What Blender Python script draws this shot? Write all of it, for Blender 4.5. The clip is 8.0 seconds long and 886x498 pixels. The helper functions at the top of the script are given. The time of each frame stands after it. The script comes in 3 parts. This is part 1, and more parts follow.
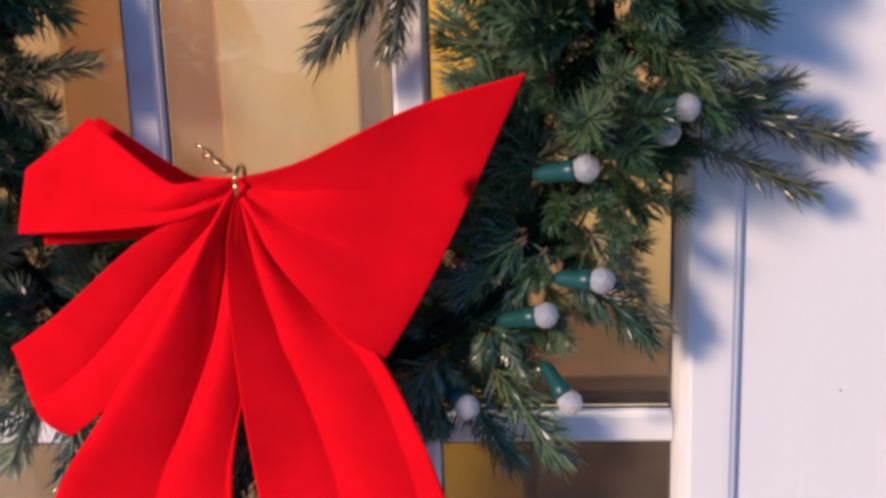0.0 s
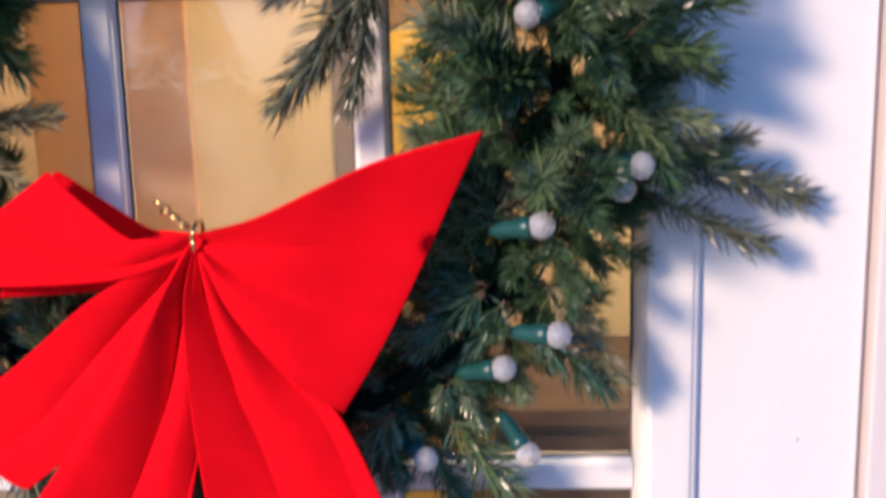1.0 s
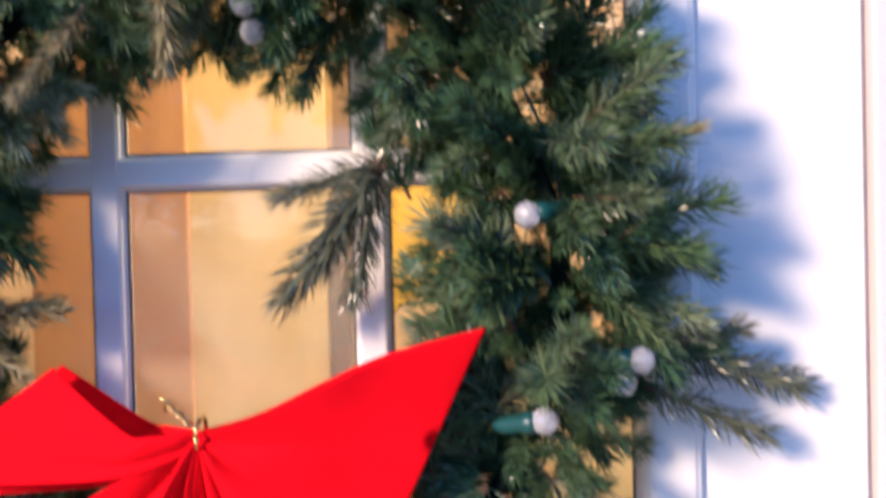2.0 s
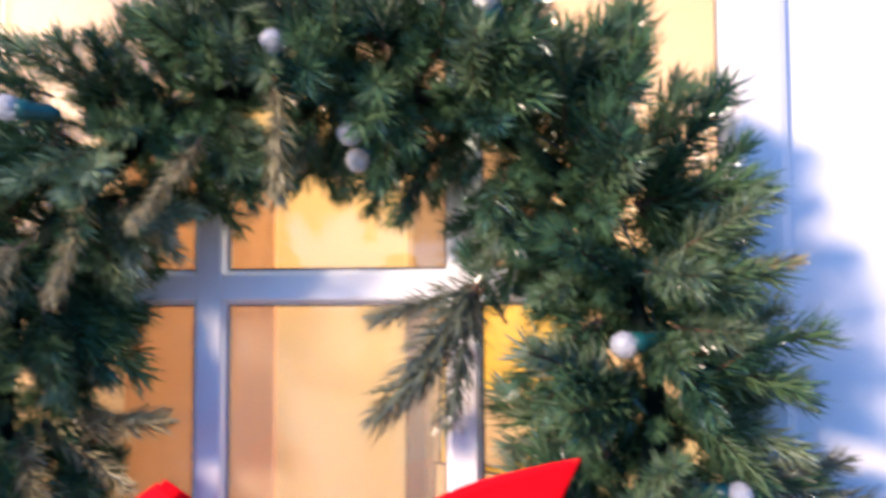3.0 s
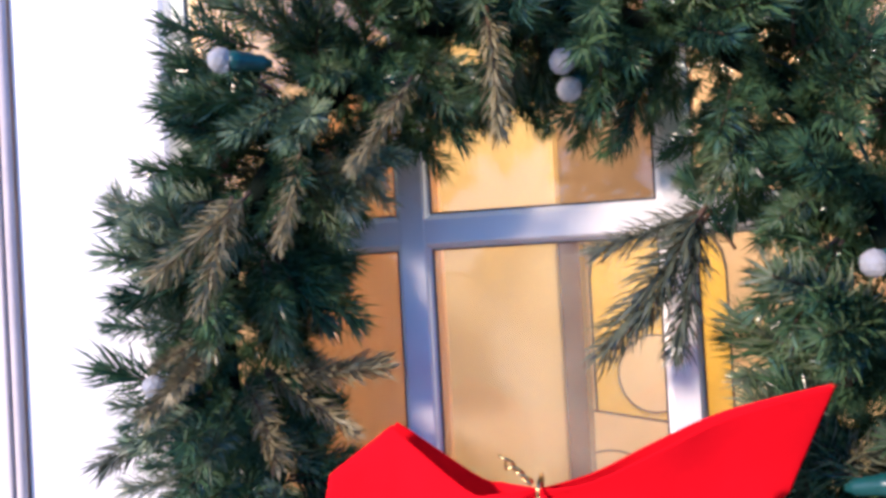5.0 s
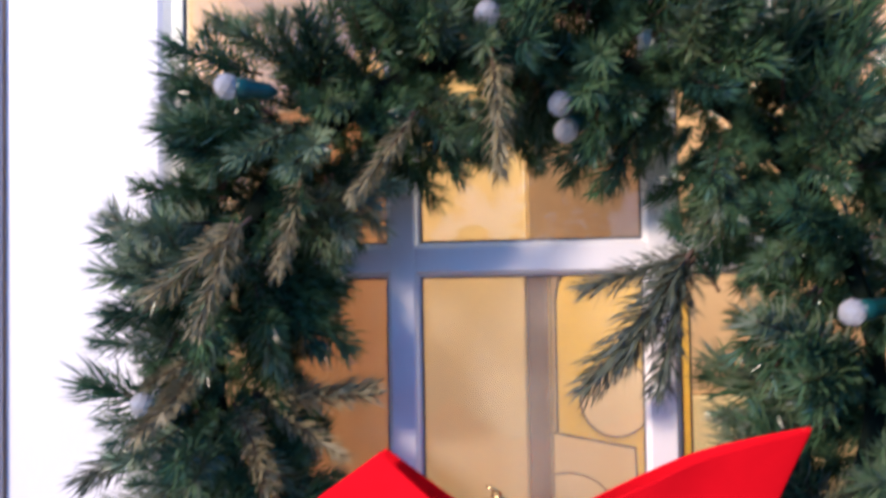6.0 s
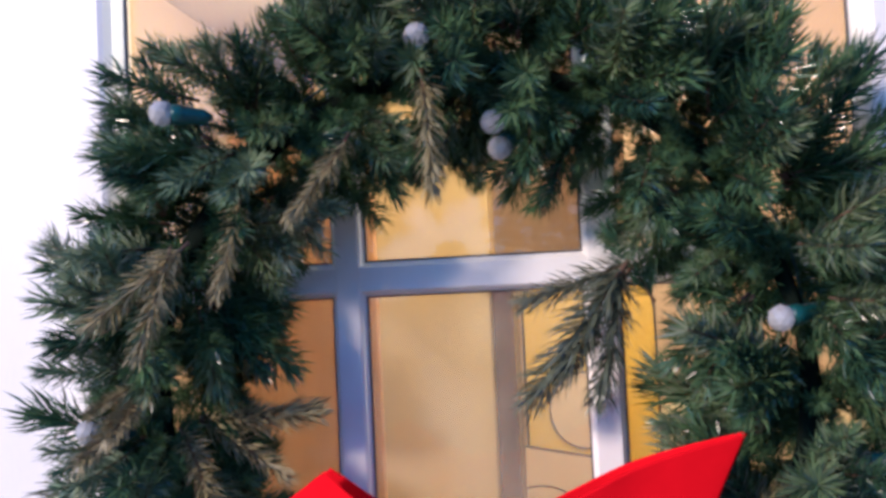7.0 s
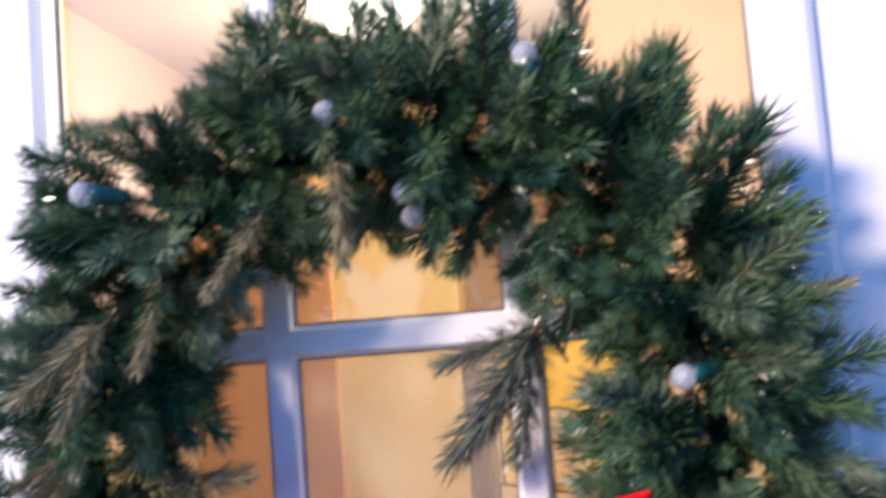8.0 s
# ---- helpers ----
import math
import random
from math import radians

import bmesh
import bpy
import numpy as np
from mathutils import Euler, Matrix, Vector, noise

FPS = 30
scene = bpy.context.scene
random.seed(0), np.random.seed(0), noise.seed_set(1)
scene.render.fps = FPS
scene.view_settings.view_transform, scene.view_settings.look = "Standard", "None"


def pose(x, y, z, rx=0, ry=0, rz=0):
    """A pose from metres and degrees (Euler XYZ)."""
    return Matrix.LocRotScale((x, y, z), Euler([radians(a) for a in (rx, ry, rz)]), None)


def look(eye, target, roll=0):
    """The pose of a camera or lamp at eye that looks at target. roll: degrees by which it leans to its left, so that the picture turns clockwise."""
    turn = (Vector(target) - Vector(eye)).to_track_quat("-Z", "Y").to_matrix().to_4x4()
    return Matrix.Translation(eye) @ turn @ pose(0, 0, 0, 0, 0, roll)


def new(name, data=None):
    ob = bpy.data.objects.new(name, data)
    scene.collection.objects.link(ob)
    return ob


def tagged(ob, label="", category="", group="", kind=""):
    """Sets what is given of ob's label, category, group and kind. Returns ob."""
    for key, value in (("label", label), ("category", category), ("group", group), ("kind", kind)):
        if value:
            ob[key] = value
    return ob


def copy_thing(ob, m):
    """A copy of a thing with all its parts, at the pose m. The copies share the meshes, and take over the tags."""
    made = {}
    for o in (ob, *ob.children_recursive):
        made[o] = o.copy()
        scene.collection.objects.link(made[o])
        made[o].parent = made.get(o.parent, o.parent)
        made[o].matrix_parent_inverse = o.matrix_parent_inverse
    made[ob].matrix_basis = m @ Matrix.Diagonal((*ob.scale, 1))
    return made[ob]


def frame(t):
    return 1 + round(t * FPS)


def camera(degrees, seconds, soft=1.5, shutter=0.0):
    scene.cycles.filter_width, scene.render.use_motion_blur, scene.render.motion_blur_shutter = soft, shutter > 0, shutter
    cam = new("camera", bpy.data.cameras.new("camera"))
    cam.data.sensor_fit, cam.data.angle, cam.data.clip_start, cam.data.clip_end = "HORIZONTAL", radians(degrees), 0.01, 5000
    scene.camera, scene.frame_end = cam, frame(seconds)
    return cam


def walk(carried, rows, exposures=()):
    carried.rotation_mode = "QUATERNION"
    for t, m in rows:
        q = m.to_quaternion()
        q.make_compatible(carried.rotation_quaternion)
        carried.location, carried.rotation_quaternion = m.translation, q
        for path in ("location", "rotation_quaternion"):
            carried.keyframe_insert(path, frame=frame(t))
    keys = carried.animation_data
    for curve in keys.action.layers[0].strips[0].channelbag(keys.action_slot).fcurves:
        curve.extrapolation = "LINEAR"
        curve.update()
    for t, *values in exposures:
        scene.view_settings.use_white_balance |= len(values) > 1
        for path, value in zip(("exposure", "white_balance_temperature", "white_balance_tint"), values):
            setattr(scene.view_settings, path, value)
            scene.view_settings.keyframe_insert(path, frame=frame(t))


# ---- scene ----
cam = camera(49.9, 8.0, soft=3.2, shutter=0.8)
PATH = [
    (0, (0.151, -0.7, 1.499), (0.011, 1.259, 1.117), -1.8),
    (0.5, (0.161, -0.698, 1.504), (0.026, 1.262, 1.129), -1.9),
    (1, (0.166, -0.699, 1.521), (0.068, 1.269, 1.18), -1.4),
    (1.5, (0.173, -0.707, 1.542), (0.067, 1.28, 1.338), -1.8),
    (1.7, (0.169, -0.704, 1.549), (0.098, 1.29, 1.405), -1.5),
    (2.8, (0.141, -0.714, 1.568), (-0.007, 1.275, 1.716), -0.3),
    (3, (0.142, -0.719, 1.587), (-0.071, 1.265, 1.707), -0.2),
    (3.5, (0.102, -0.73, 1.595), (-0.17, 1.243, 1.773), -0.5),
    (4, (0.091, -0.713, 1.588), (-0.254, 1.254, 1.692), -1.7),
    (4.5, (0.07, -0.72, 1.573), (-0.423, 1.216, 1.67), -2.3),
    (4.7, (0.074, -0.71, 1.571), (-0.389, 1.235, 1.612), -3.1),
    (5.8, (0.039, -0.733, 1.586), (-0.361, 1.226, 1.626), -2.2),
    (6, (0.046, -0.734, 1.587), (-0.311, 1.233, 1.65), -0.9),
    (6.5, (0.058, -0.742, 1.593), (-0.274, 1.227, 1.707), -2.0),
    (7, (0.075, -0.737, 1.587), (-0.237, 1.236, 1.683), -2.7),
    (7.5, (0.097, -0.747, 1.59), (-0.242, 1.221, 1.707), -3.7),
    (8, (0.137, -0.749, 1.61), (-0.165, 1.222, 1.763), -4.4),
]
walk(cam, [(t, look(eye, target, roll)) for t, eye, target, roll in PATH], [(0.0, 0.2, 5080, 14), (1.0, 0.55, 5080, 14), (1.5, 0.72, 5080, 14), (3.5, 1.25, 4800, 14), (4.5, 1.08, 4720, 14), (6.5, 0.5, 4620, 14), (7.0, 0.45, 4600, 14), (8.0, 0.74, 4600, 15)])

# ---- light ----
SUN_AZ, SUN_EL = 41.0, 19.0          # degrees left of the door's normal, and above the horizon
to_sun = Vector((-math.sin(radians(SUN_AZ)) * math.cos(radians(SUN_EL)), -math.cos(radians(SUN_AZ)) * math.cos(radians(SUN_EL)), math.sin(radians(SUN_EL))))
world = bpy.data.worlds.new("sky")
scene.world = world
world.use_nodes = True
wn = world.node_tree.nodes
sky = wn.new("ShaderNodeTexSky")
sky.sky_type, sky.sun_disc = "NISHITA", False
sky.ozone_density, sky.dust_density, sky.air_density = 8.0, 0.4, 1.0
sky.sun_elevation, sky.sun_rotation = radians(SUN_EL), radians(180 + SUN_AZ)
world.node_tree.links.new(sky.outputs[0], wn["Background"].inputs[0])
wn["Background"].inputs[1].default_value = 0.15
sun = new("sun", bpy.data.lights.new("sun", "SUN"))
sun.data.energy, sun.data.angle, sun.data.color = 3.7, radians(9.0), (1.0, 0.65, 0.345)
sun.matrix_world = look((-3, -3, 3), Vector((-3, -3, 3)) - to_sun)


# ---- materials ----
def material(name, colour, rough=0.5, metal=0.0, spec=0.5):
    m = bpy.data.materials.new(name)
    m.use_nodes = True
    b = m.node_tree.nodes["Principled BSDF"]
    b.inputs["Base Color"].default_value = (*colour, 1)
    b.inputs["Roughness"].default_value = rough
    b.inputs["Metallic"].default_value = metal
    b.inputs["Specular IOR Level"].default_value = spec
    return m, m.node_tree.nodes, m.node_tree.links, b


def varied(m, nodes, links, b, light, dark, scale, bump=0.1, fine=220.0, stretch=(1, 1, 1), low=0.35, high=0.7):
    """Two-scale colour variation with fine relief."""
    tc = nodes.new("ShaderNodeTexCoord")
    mp = nodes.new("ShaderNodeMapping")
    mp.inputs["Scale"].default_value = stretch
    links.new(tc.outputs["Object"], mp.inputs["Vector"])
    n1, n2 = nodes.new("ShaderNodeTexNoise"), nodes.new("ShaderNodeTexNoise")
    n1.inputs["Scale"].default_value, n1.inputs["Detail"].default_value = scale, 6
    n2.inputs["Scale"].default_value, n2.inputs["Detail"].default_value = fine, 3
    for n in (n1, n2):
        links.new(mp.outputs[0], n.inputs["Vector"])
    ramp = nodes.new("ShaderNodeValToRGB")
    ramp.color_ramp.elements[0].position, ramp.color_ramp.elements[0].color = low, (*dark, 1)
    ramp.color_ramp.elements[1].position, ramp.color_ramp.elements[1].color = high, (*light, 1)
    mixer = nodes.new("ShaderNodeMath")
    mixer.operation = "MULTIPLY_ADD"
    links.new(n2.outputs[0], mixer.inputs[0])
    mixer.inputs[1].default_value = 0.25
    links.new(n1.outputs[0], mixer.inputs[2])
    sub = nodes.new("ShaderNodeMath")
    sub.operation = "SUBTRACT"
    links.new(mixer.outputs[0], sub.inputs[0])
    sub.inputs[1].default_value = 0.125
    links.new(sub.outputs[0], ramp.inputs[0])
    links.new(ramp.outputs[0], b.inputs["Base Color"])
    bp = nodes.new("ShaderNodeBump")
    bp.inputs["Strength"].default_value, bp.inputs["Distance"].default_value = bump, 0.002
    links.new(n2.outputs[0], bp.inputs["Height"])
    links.new(bp.outputs[0], b.inputs["Normal"])
    return m


def plain(name, light, dark, scale=6.0, rough=0.5, bump=0.1, fine=220.0, metal=0.0, stretch=(1, 1, 1), spec=0.5):
    return varied(*material(name, light, rough, metal, spec), light, dark, scale, bump, fine, stretch)


PAINT = plain("white_paint", (0.84, 0.80, 0.755), (0.78, 0.74, 0.695), 5, 0.42, 0.06, 300, stretch=(1, 1, 0.25))
CASING = plain("cream_paint", (0.74, 0.66, 0.62), (0.68, 0.60, 0.56), 4, 0.5, 0.08, 260, stretch=(1, 1, 0.25))
SEAL = plain("weatherstrip_rubber", (0.60, 0.53, 0.50), (0.50, 0.44, 0.42), 20, 0.7)
# dark colour for the shaded recess between muntin and glass
GAP_DARK = plain("glazing_gap_dark", (0.10, 0.085, 0.085), (0.06, 0.055, 0.055), 30, 0.6)
SIDING = plain("siding_paint", (0.62, 0.58, 0.52), (0.55, 0.52, 0.47), 3, 0.6)
# slab and lawn are paled to throw more warm light back
CONCRETE = plain("concrete", (0.42, 0.405, 0.385), (0.33, 0.32, 0.30), 3, 0.85, 0.4)
GRASS = plain("lawn", (0.24, 0.22, 0.13), (0.15, 0.145, 0.08), 2, 0.9, 0.5, 60)
ROOM_WALL = plain("ochre_wall_paint", (0.70, 0.49, 0.27), (0.64, 0.44, 0.24), 3, 0.7, 0.05)
ROOM_TAN = plain("tan_wall_paint", (0.78, 0.57, 0.33), (0.72, 0.52, 0.30), 3, 0.7, 0.05)
# lighter than the ochre: stands in for stronger light low on the inner wall
ROOM_CREAM = plain("cream_yellow_paint", (0.88, 0.73, 0.40), (0.83, 0.68, 0.36), 3, 0.45, 0.05)
ROOM_OCHRE = plain("ochre_panel_paint", (0.64, 0.46, 0.18), (0.58, 0.415, 0.16), 3, 0.45, 0.05)
CEILING = plain("ceiling_paint", (0.85, 0.72, 0.53), (0.80, 0.67, 0.49), 3, 0.8, 0.05)
OAK = plain("oak_floorboard", (0.30, 0.16, 0.07), (0.20, 0.10, 0.04), 5, 0.35, 0.1, 90, stretch=(6, 0.6, 1))
BROWN = plain("stained_wood", (0.56, 0.29, 0.095), (0.46, 0.225, 0.07), 7, 0.4, 0.12, 120, stretch=(5, 5, 0.5))
DARK_WOOD = plain("dark_wood", (0.10, 0.055, 0.035), (0.06, 0.035, 0.025), 7, 0.4, 0.12, 120, stretch=(1, 5, 5))
YELLOW = plain("yellow_card", (0.78, 0.49, 0.025), (0.71, 0.44, 0.02), 5, 0.5, 0.02)
TAN_CARD = plain("tan_card", (0.72, 0.52, 0.28), (0.67, 0.47, 0.25), 5, 0.5, 0.02)
INK = plain("brown_card_edge", (0.10, 0.06, 0.03), (0.08, 0.05, 0.03), 5, 0.6, 0.02)
GOLD = material("gold_wire", (0.72, 0.48, 0.18), 0.25, 1.0)[0]
SOCKET = plain("green_plastic", (0.018, 0.085, 0.075), (0.010, 0.060, 0.055), 30, 0.35, 0.05)
BRASS = material("brass", (0.70, 0.50, 0.20), 0.3, 1.0)[0]
SPECK = material("nail_head", (0.05, 0.04, 0.04), 0.6)[0]


def needle_material(name, ramp_colours, rough=0.32):
    """Glossy plastic needles: colour differs from tip to tip and from needle to needle."""
    m, nodes, links, b = material(name, ramp_colours[0], rough)
    info, geo = nodes.new("ShaderNodeObjectInfo"), nodes.new("ShaderNodeNewGeometry")
    mix = nodes.new("ShaderNodeMath")
    mix.operation = "MULTIPLY_ADD"
    links.new(geo.outputs["Random Per Island"], mix.inputs[0])
    mix.inputs[1].default_value = 0.35
    half = nodes.new("ShaderNodeMath")
    half.operation = "MULTIPLY"
    links.new(info.outputs["Random"], half.inputs[0])
    half.inputs[1].default_value = 0.65
    links.new(half.outputs[0], mix.inputs[2])
    ramp = nodes.new("ShaderNodeValToRGB")
    els = ramp.color_ramp.elements
    while len(els) < len(ramp_colours):
        els.new(0.5)
    for k, c in enumerate(ramp_colours):
        els[k].position, els[k].color = k / (len(ramp_colours) - 1), (*c, 1)
    links.new(mix.outputs[0], ramp.inputs[0])
    links.new(ramp.outputs[0], b.inputs["Base Color"])
    return m


NEEDLE = needle_material("green_needles", [(0.017, 0.044, 0.032), (0.040, 0.088, 0.048), (0.080, 0.142, 0.054), (0.125, 0.172, 0.080), (0.22, 0.24, 0.155)], 0.2)
NEEDLE_BROWN = needle_material("olive_brown_needles", [(0.22, 0.185, 0.085), (0.28, 0.235, 0.11), (0.34, 0.285, 0.14)], 0.45)
NEEDLE_OLIVE = needle_material("olive_needles", [(0.070, 0.084, 0.052), (0.110, 0.120, 0.070), (0.165, 0.165, 0.105)], 0.28)
# paler, more olive needles: brightness and haze of the left side put into colour
NEEDLE_LIT = needle_material("lit_olive_needles", [(0.085, 0.150, 0.085), (0.17, 0.245, 0.135), (0.28, 0.32, 0.18), (0.44, 0.43, 0.30)], 0.26)
STEM = plain("brown_stem", (0.14, 0.075, 0.04), (0.08, 0.045, 0.025), 60, 0.7)


def velvet():
    m, nodes, links, b = material("red_velvet", (0.66, 0.0005, 0.010), 0.9, 0.0, 0.03)
    varied(m, nodes, links, b, (0.80, 0.0004, 0.005), (0.69, 0.0003, 0.004), 25, 0.25, 1500)
    b.inputs["Sheen Weight"].default_value = 0.08
    b.inputs["Sheen Roughness"].default_value = 0.4
    b.inputs["Sheen Tint"].default_value = (1.0, 0.02, 0.03, 1)
    return m


VELVET = velvet()


def glass_pane(name, least, most):
    """Clear glass with a faint, pale yellowish film in cloudy patches."""
    m = bpy.data.materials.new(name)
    m.use_nodes = True
    nodes, links = m.node_tree.nodes, m.node_tree.links
    nodes.clear()
    out, mix = nodes.new("ShaderNodeOutputMaterial"), nodes.new("ShaderNodeMixShader")
    clear, gloss, fres = nodes.new("ShaderNodeBsdfTransparent"), nodes.new("ShaderNodeBsdfGlossy"), nodes.new("ShaderNodeFresnel")
    clear.inputs[0].default_value = (0.95, 0.96, 0.95, 1)
    gloss.inputs["Roughness"].default_value = 0.01
    fres.inputs["IOR"].default_value = 1.5
    links.new(fres.outputs[0], mix.inputs[0])
    links.new(clear.outputs[0], mix.inputs[1])
    links.new(gloss.outputs[0], mix.inputs[2])
    film, film_diffuse = nodes.new("ShaderNodeMixShader"), nodes.new("ShaderNodeBsdfDiffuse")
    film_diffuse.inputs[0].default_value = (0.88, 0.84, 0.68, 1)
    tc, mp, cloud, level = nodes.new("ShaderNodeTexCoord"), nodes.new("ShaderNodeMapping"), nodes.new("ShaderNodeTexNoise"), nodes.new("ShaderNodeMapRange")
    mp.inputs["Scale"].default_value = (1.0, 1.0, 0.45)
    cloud.inputs["Scale"].default_value, cloud.inputs["Detail"].default_value = 11.0, 4
    level.inputs["From Min"].default_value, level.inputs["From Max"].default_value = 0.35, 0.68
    level.inputs["To Min"].default_value, level.inputs["To Max"].default_value = least, most
    links.new(tc.outputs["Object"], mp.inputs["Vector"])
    links.new(mp.outputs[0], cloud.inputs["Vector"])
    links.new(cloud.outputs[0], level.inputs["Value"])
    links.new(level.outputs[0], film.inputs[0])
    links.new(mix.outputs[0], film.inputs[1])
    links.new(film_diffuse.outputs[0], film.inputs[2])
    links.new(film.outputs[0], out.inputs[0])
    return m


GLASS = glass_pane("window_glass", 0.01, 0.03)
CLOUDY_GLASS = glass_pane("cloudy_window_glass", 0.04, 0.15)


def bulb_plastic():
    m, nodes, links, b = material("clear_faceted_bulb", (0.80, 0.78, 0.76), 0.13)
    b.inputs["Transmission Weight"].default_value = 0.6
    b.inputs["IOR"].default_value = 1.45
    return m


BULB = bulb_plastic()


def lamp_glow(name, colour, strength):
    m = bpy.data.materials.new(name)
    m.use_nodes = True
    b = m.node_tree.nodes["Principled BSDF"]
    b.inputs["Base Color"].default_value = (0.8, 0.75, 0.65, 1)
    b.inputs["Emission Color"].default_value = (*colour, 1)
    b.inputs["Emission Strength"].default_value = strength
    return m


LAMP_GLASS = lamp_glow("lit_lamp_glass", (1.0, 0.76, 0.46), 2.5)


# ---- builders ----
def thing(name, at, label, category, group="", kind=""):
    ob = new(name)
    ob.location = at
    ob.empty_display_size = 0.05
    return tagged(ob, label, category, group, kind)


def finish(name, bm, mat, smooth=False):
    me = bpy.data.meshes.new(name)
    bmesh.ops.recalc_face_normals(bm, faces=bm.faces)
    bm.to_mesh(me)
    bm.free()
    for m in (mat if isinstance(mat, (list, tuple)) else (mat,)):
        me.materials.append(m)
    if smooth:
        me.polygons.foreach_set("use_smooth", [True] * len(me.polygons))
    return me


def adopt(ob, parent):
    """Makes ob, whose coordinates are the world's, a child of parent."""
    ob.parent = parent
    base = parent
    ob.matrix_parent_inverse = Matrix.Translation(-Vector(base.location)) if base.parent is None else Matrix.Identity(4)
    return ob


def part(name, bm, mat, parent, label="", smooth=False):
    ob = new(name, finish(name, bm, mat, smooth))
    adopt(ob, parent)
    return tagged(ob, label)


def solo(name, bm, mat, label, category, group="", kind="", smooth=False):
    return tagged(new(name, finish(name, bm, mat, smooth)), label, category, group, kind)


def box(x0, x1, y0, y1, z0, z1, bevel=0.0, bm=None):
    """A block with softened edges."""
    b = bmesh.new()
    vs = bmesh.ops.create_cube(b, size=1.0)["verts"]
    for v in vs:
        v.co = Vector(((x0 + x1) / 2 + v.co.x * (x1 - x0), (y0 + y1) / 2 + v.co.y * (y1 - y0), (z0 + z1) / 2 + v.co.z * (z1 - z0)))
    if bevel:
        bmesh.ops.bevel(b, geom=list(b.edges), offset=bevel, segments=2, affect="EDGES", profile=0.6)
    if bm is None:
        return b
    me = bpy.data.meshes.new("piece")
    b.to_mesh(me)
    b.free()
    bm.from_mesh(me)
    bpy.data.meshes.remove(me)
    return bm


def bar(profile, a, b, across, cut_a=0.0, cut_b=0.0):
    """A moulded bar from a to b. profile: (offset across, y) pairs; across: the unit vector of the offsets; cut: mitre per offset."""
    bm = bmesh.new()
    a, b, across = Vector(a), Vector(b), Vector(across)
    along = (b - a).normalized()
    rows = []
    for end, cut in ((a, cut_a), (b, cut_b)):
        rows.append([bm.verts.new(end + across * o + Vector((0, y, 0)) + along * (o * cut)) for o, y in profile])
    n = len(profile)
    for k in range(n):
        bm.faces.new((rows[0][k], rows[0][(k + 1) % n], rows[1][(k + 1) % n], rows[1][k]))
    bm.faces.new(rows[0])
    bm.faces.new(rows[1][::-1])
    return bm


def tube(points, radius, sides=8, taper=1.0):
    """A round rod along points."""
    bm = bmesh.new()
    rings = []
    pts = [Vector(p) for p in points]
    for k, p in enumerate(pts):
        d = (pts[min(k + 1, len(pts) - 1)] - pts[max(k - 1, 0)]).normalized()
        q = d.to_track_quat("Z", "Y")
        r = radius * (1 + (taper - 1) * k / max(1, len(pts) - 1))
        rings.append([bm.verts.new(p + q @ Vector((r * math.cos(2 * math.pi * s / sides), r * math.sin(2 * math.pi * s / sides), 0))) for s in range(sides)])
    for r0, r1 in zip(rings, rings[1:]):
        for s in range(sides):
            bm.faces.new((r0[s], r0[(s + 1) % sides], r1[(s + 1) % sides], r1[s]))
    bm.faces.new(rings[0][::-1])
    bm.faces.new(rings[-1])
    return bm


def turned(profile, at, axis=(0, 0, 1), sides=20):
    """A turned solid: (radius, height) pairs round an axis."""
    bm = bmesh.new()
    q = Vector(axis).to_track_quat("Z", "Y")
    rings = [[bm.verts.new(Vector(at) + q @ Vector((max(r, 1e-4) * math.cos(2 * math.pi * s / sides), max(r, 1e-4) * math.sin(2 * math.pi * s / sides), h))) for s in range(sides)] for r, h in profile]
    for r0, r1 in zip(rings, rings[1:]):
        for s in range(sides):
            bm.faces.new((r0[s], r0[(s + 1) % sides], r1[(s + 1) % sides], r1[s]))
    bm.faces.new(rings[0][::-1])
    bm.faces.new(rings[-1])
    return bm


# ---- the front door ----
DX0, DX1, DZ0, DZ1 = -0.4675, 0.4415, 0.02, 2.12
GX0, GX1, GZ0, GZ1 = -0.3115, 0.275, 0.442, 1.989
LITE = 0.046
COLS = (-0.1225, 0.0795)
ROWS_Z = (0.8285, 1.2155, 1.6025)
door = thing("door_1", (DX0, 0, DZ0), "white painted front door with twelve glass panes", "door", kind="structure")
part("stile", box(DX0, GX0 - LITE, 0, 0.044, DZ0, DZ1, 0.0015), PAINT, door)
part("stile", box(GX1 + LITE, DX1, 0, 0.044, DZ0, DZ1, 0.0015), PAINT, door)
part("rail", box(GX0 - LITE, GX1 + LITE, 0, 0.044, GZ1 + LITE, DZ1, 0.0008), PAINT, door)
part("rail", box(GX0 - LITE, GX1 + LITE, 0, 0.044, DZ0, GZ0 - LITE, 0.0008), PAINT, door)
# the raised lite frame, mitred: offsets run from the glass edge outwards
FRAME_PROFILE = [(0.0, 0.020), (0.001, 0.010), (0.003, 0.001), (0.007, -0.0065), (0.011, -0.0085), (0.034, -0.009), (0.039, -0.0087), (0.0415, -0.0070), (0.0435, -0.0064), (0.0456, -0.004), (0.046, 0.0), (0.046, 0.040), (0.006, 0.040), (0.0, 0.027)]
for a, b, across in (((GX1, 0, GZ0), (GX1, 0, GZ1), (1, 0, 0)), ((GX0, 0, GZ1), (GX0, 0, GZ0), (-1, 0, 0)), ((GX1, 0, GZ1), (GX0, 0, GZ1), (0, 0, 1)), ((GX0, 0, GZ0), (GX1, 0, GZ0), (0, 0, -1))):
    part("moulding", bar(FRAME_PROFILE, a, b, across, -1.0, 1.0), PAINT, door)
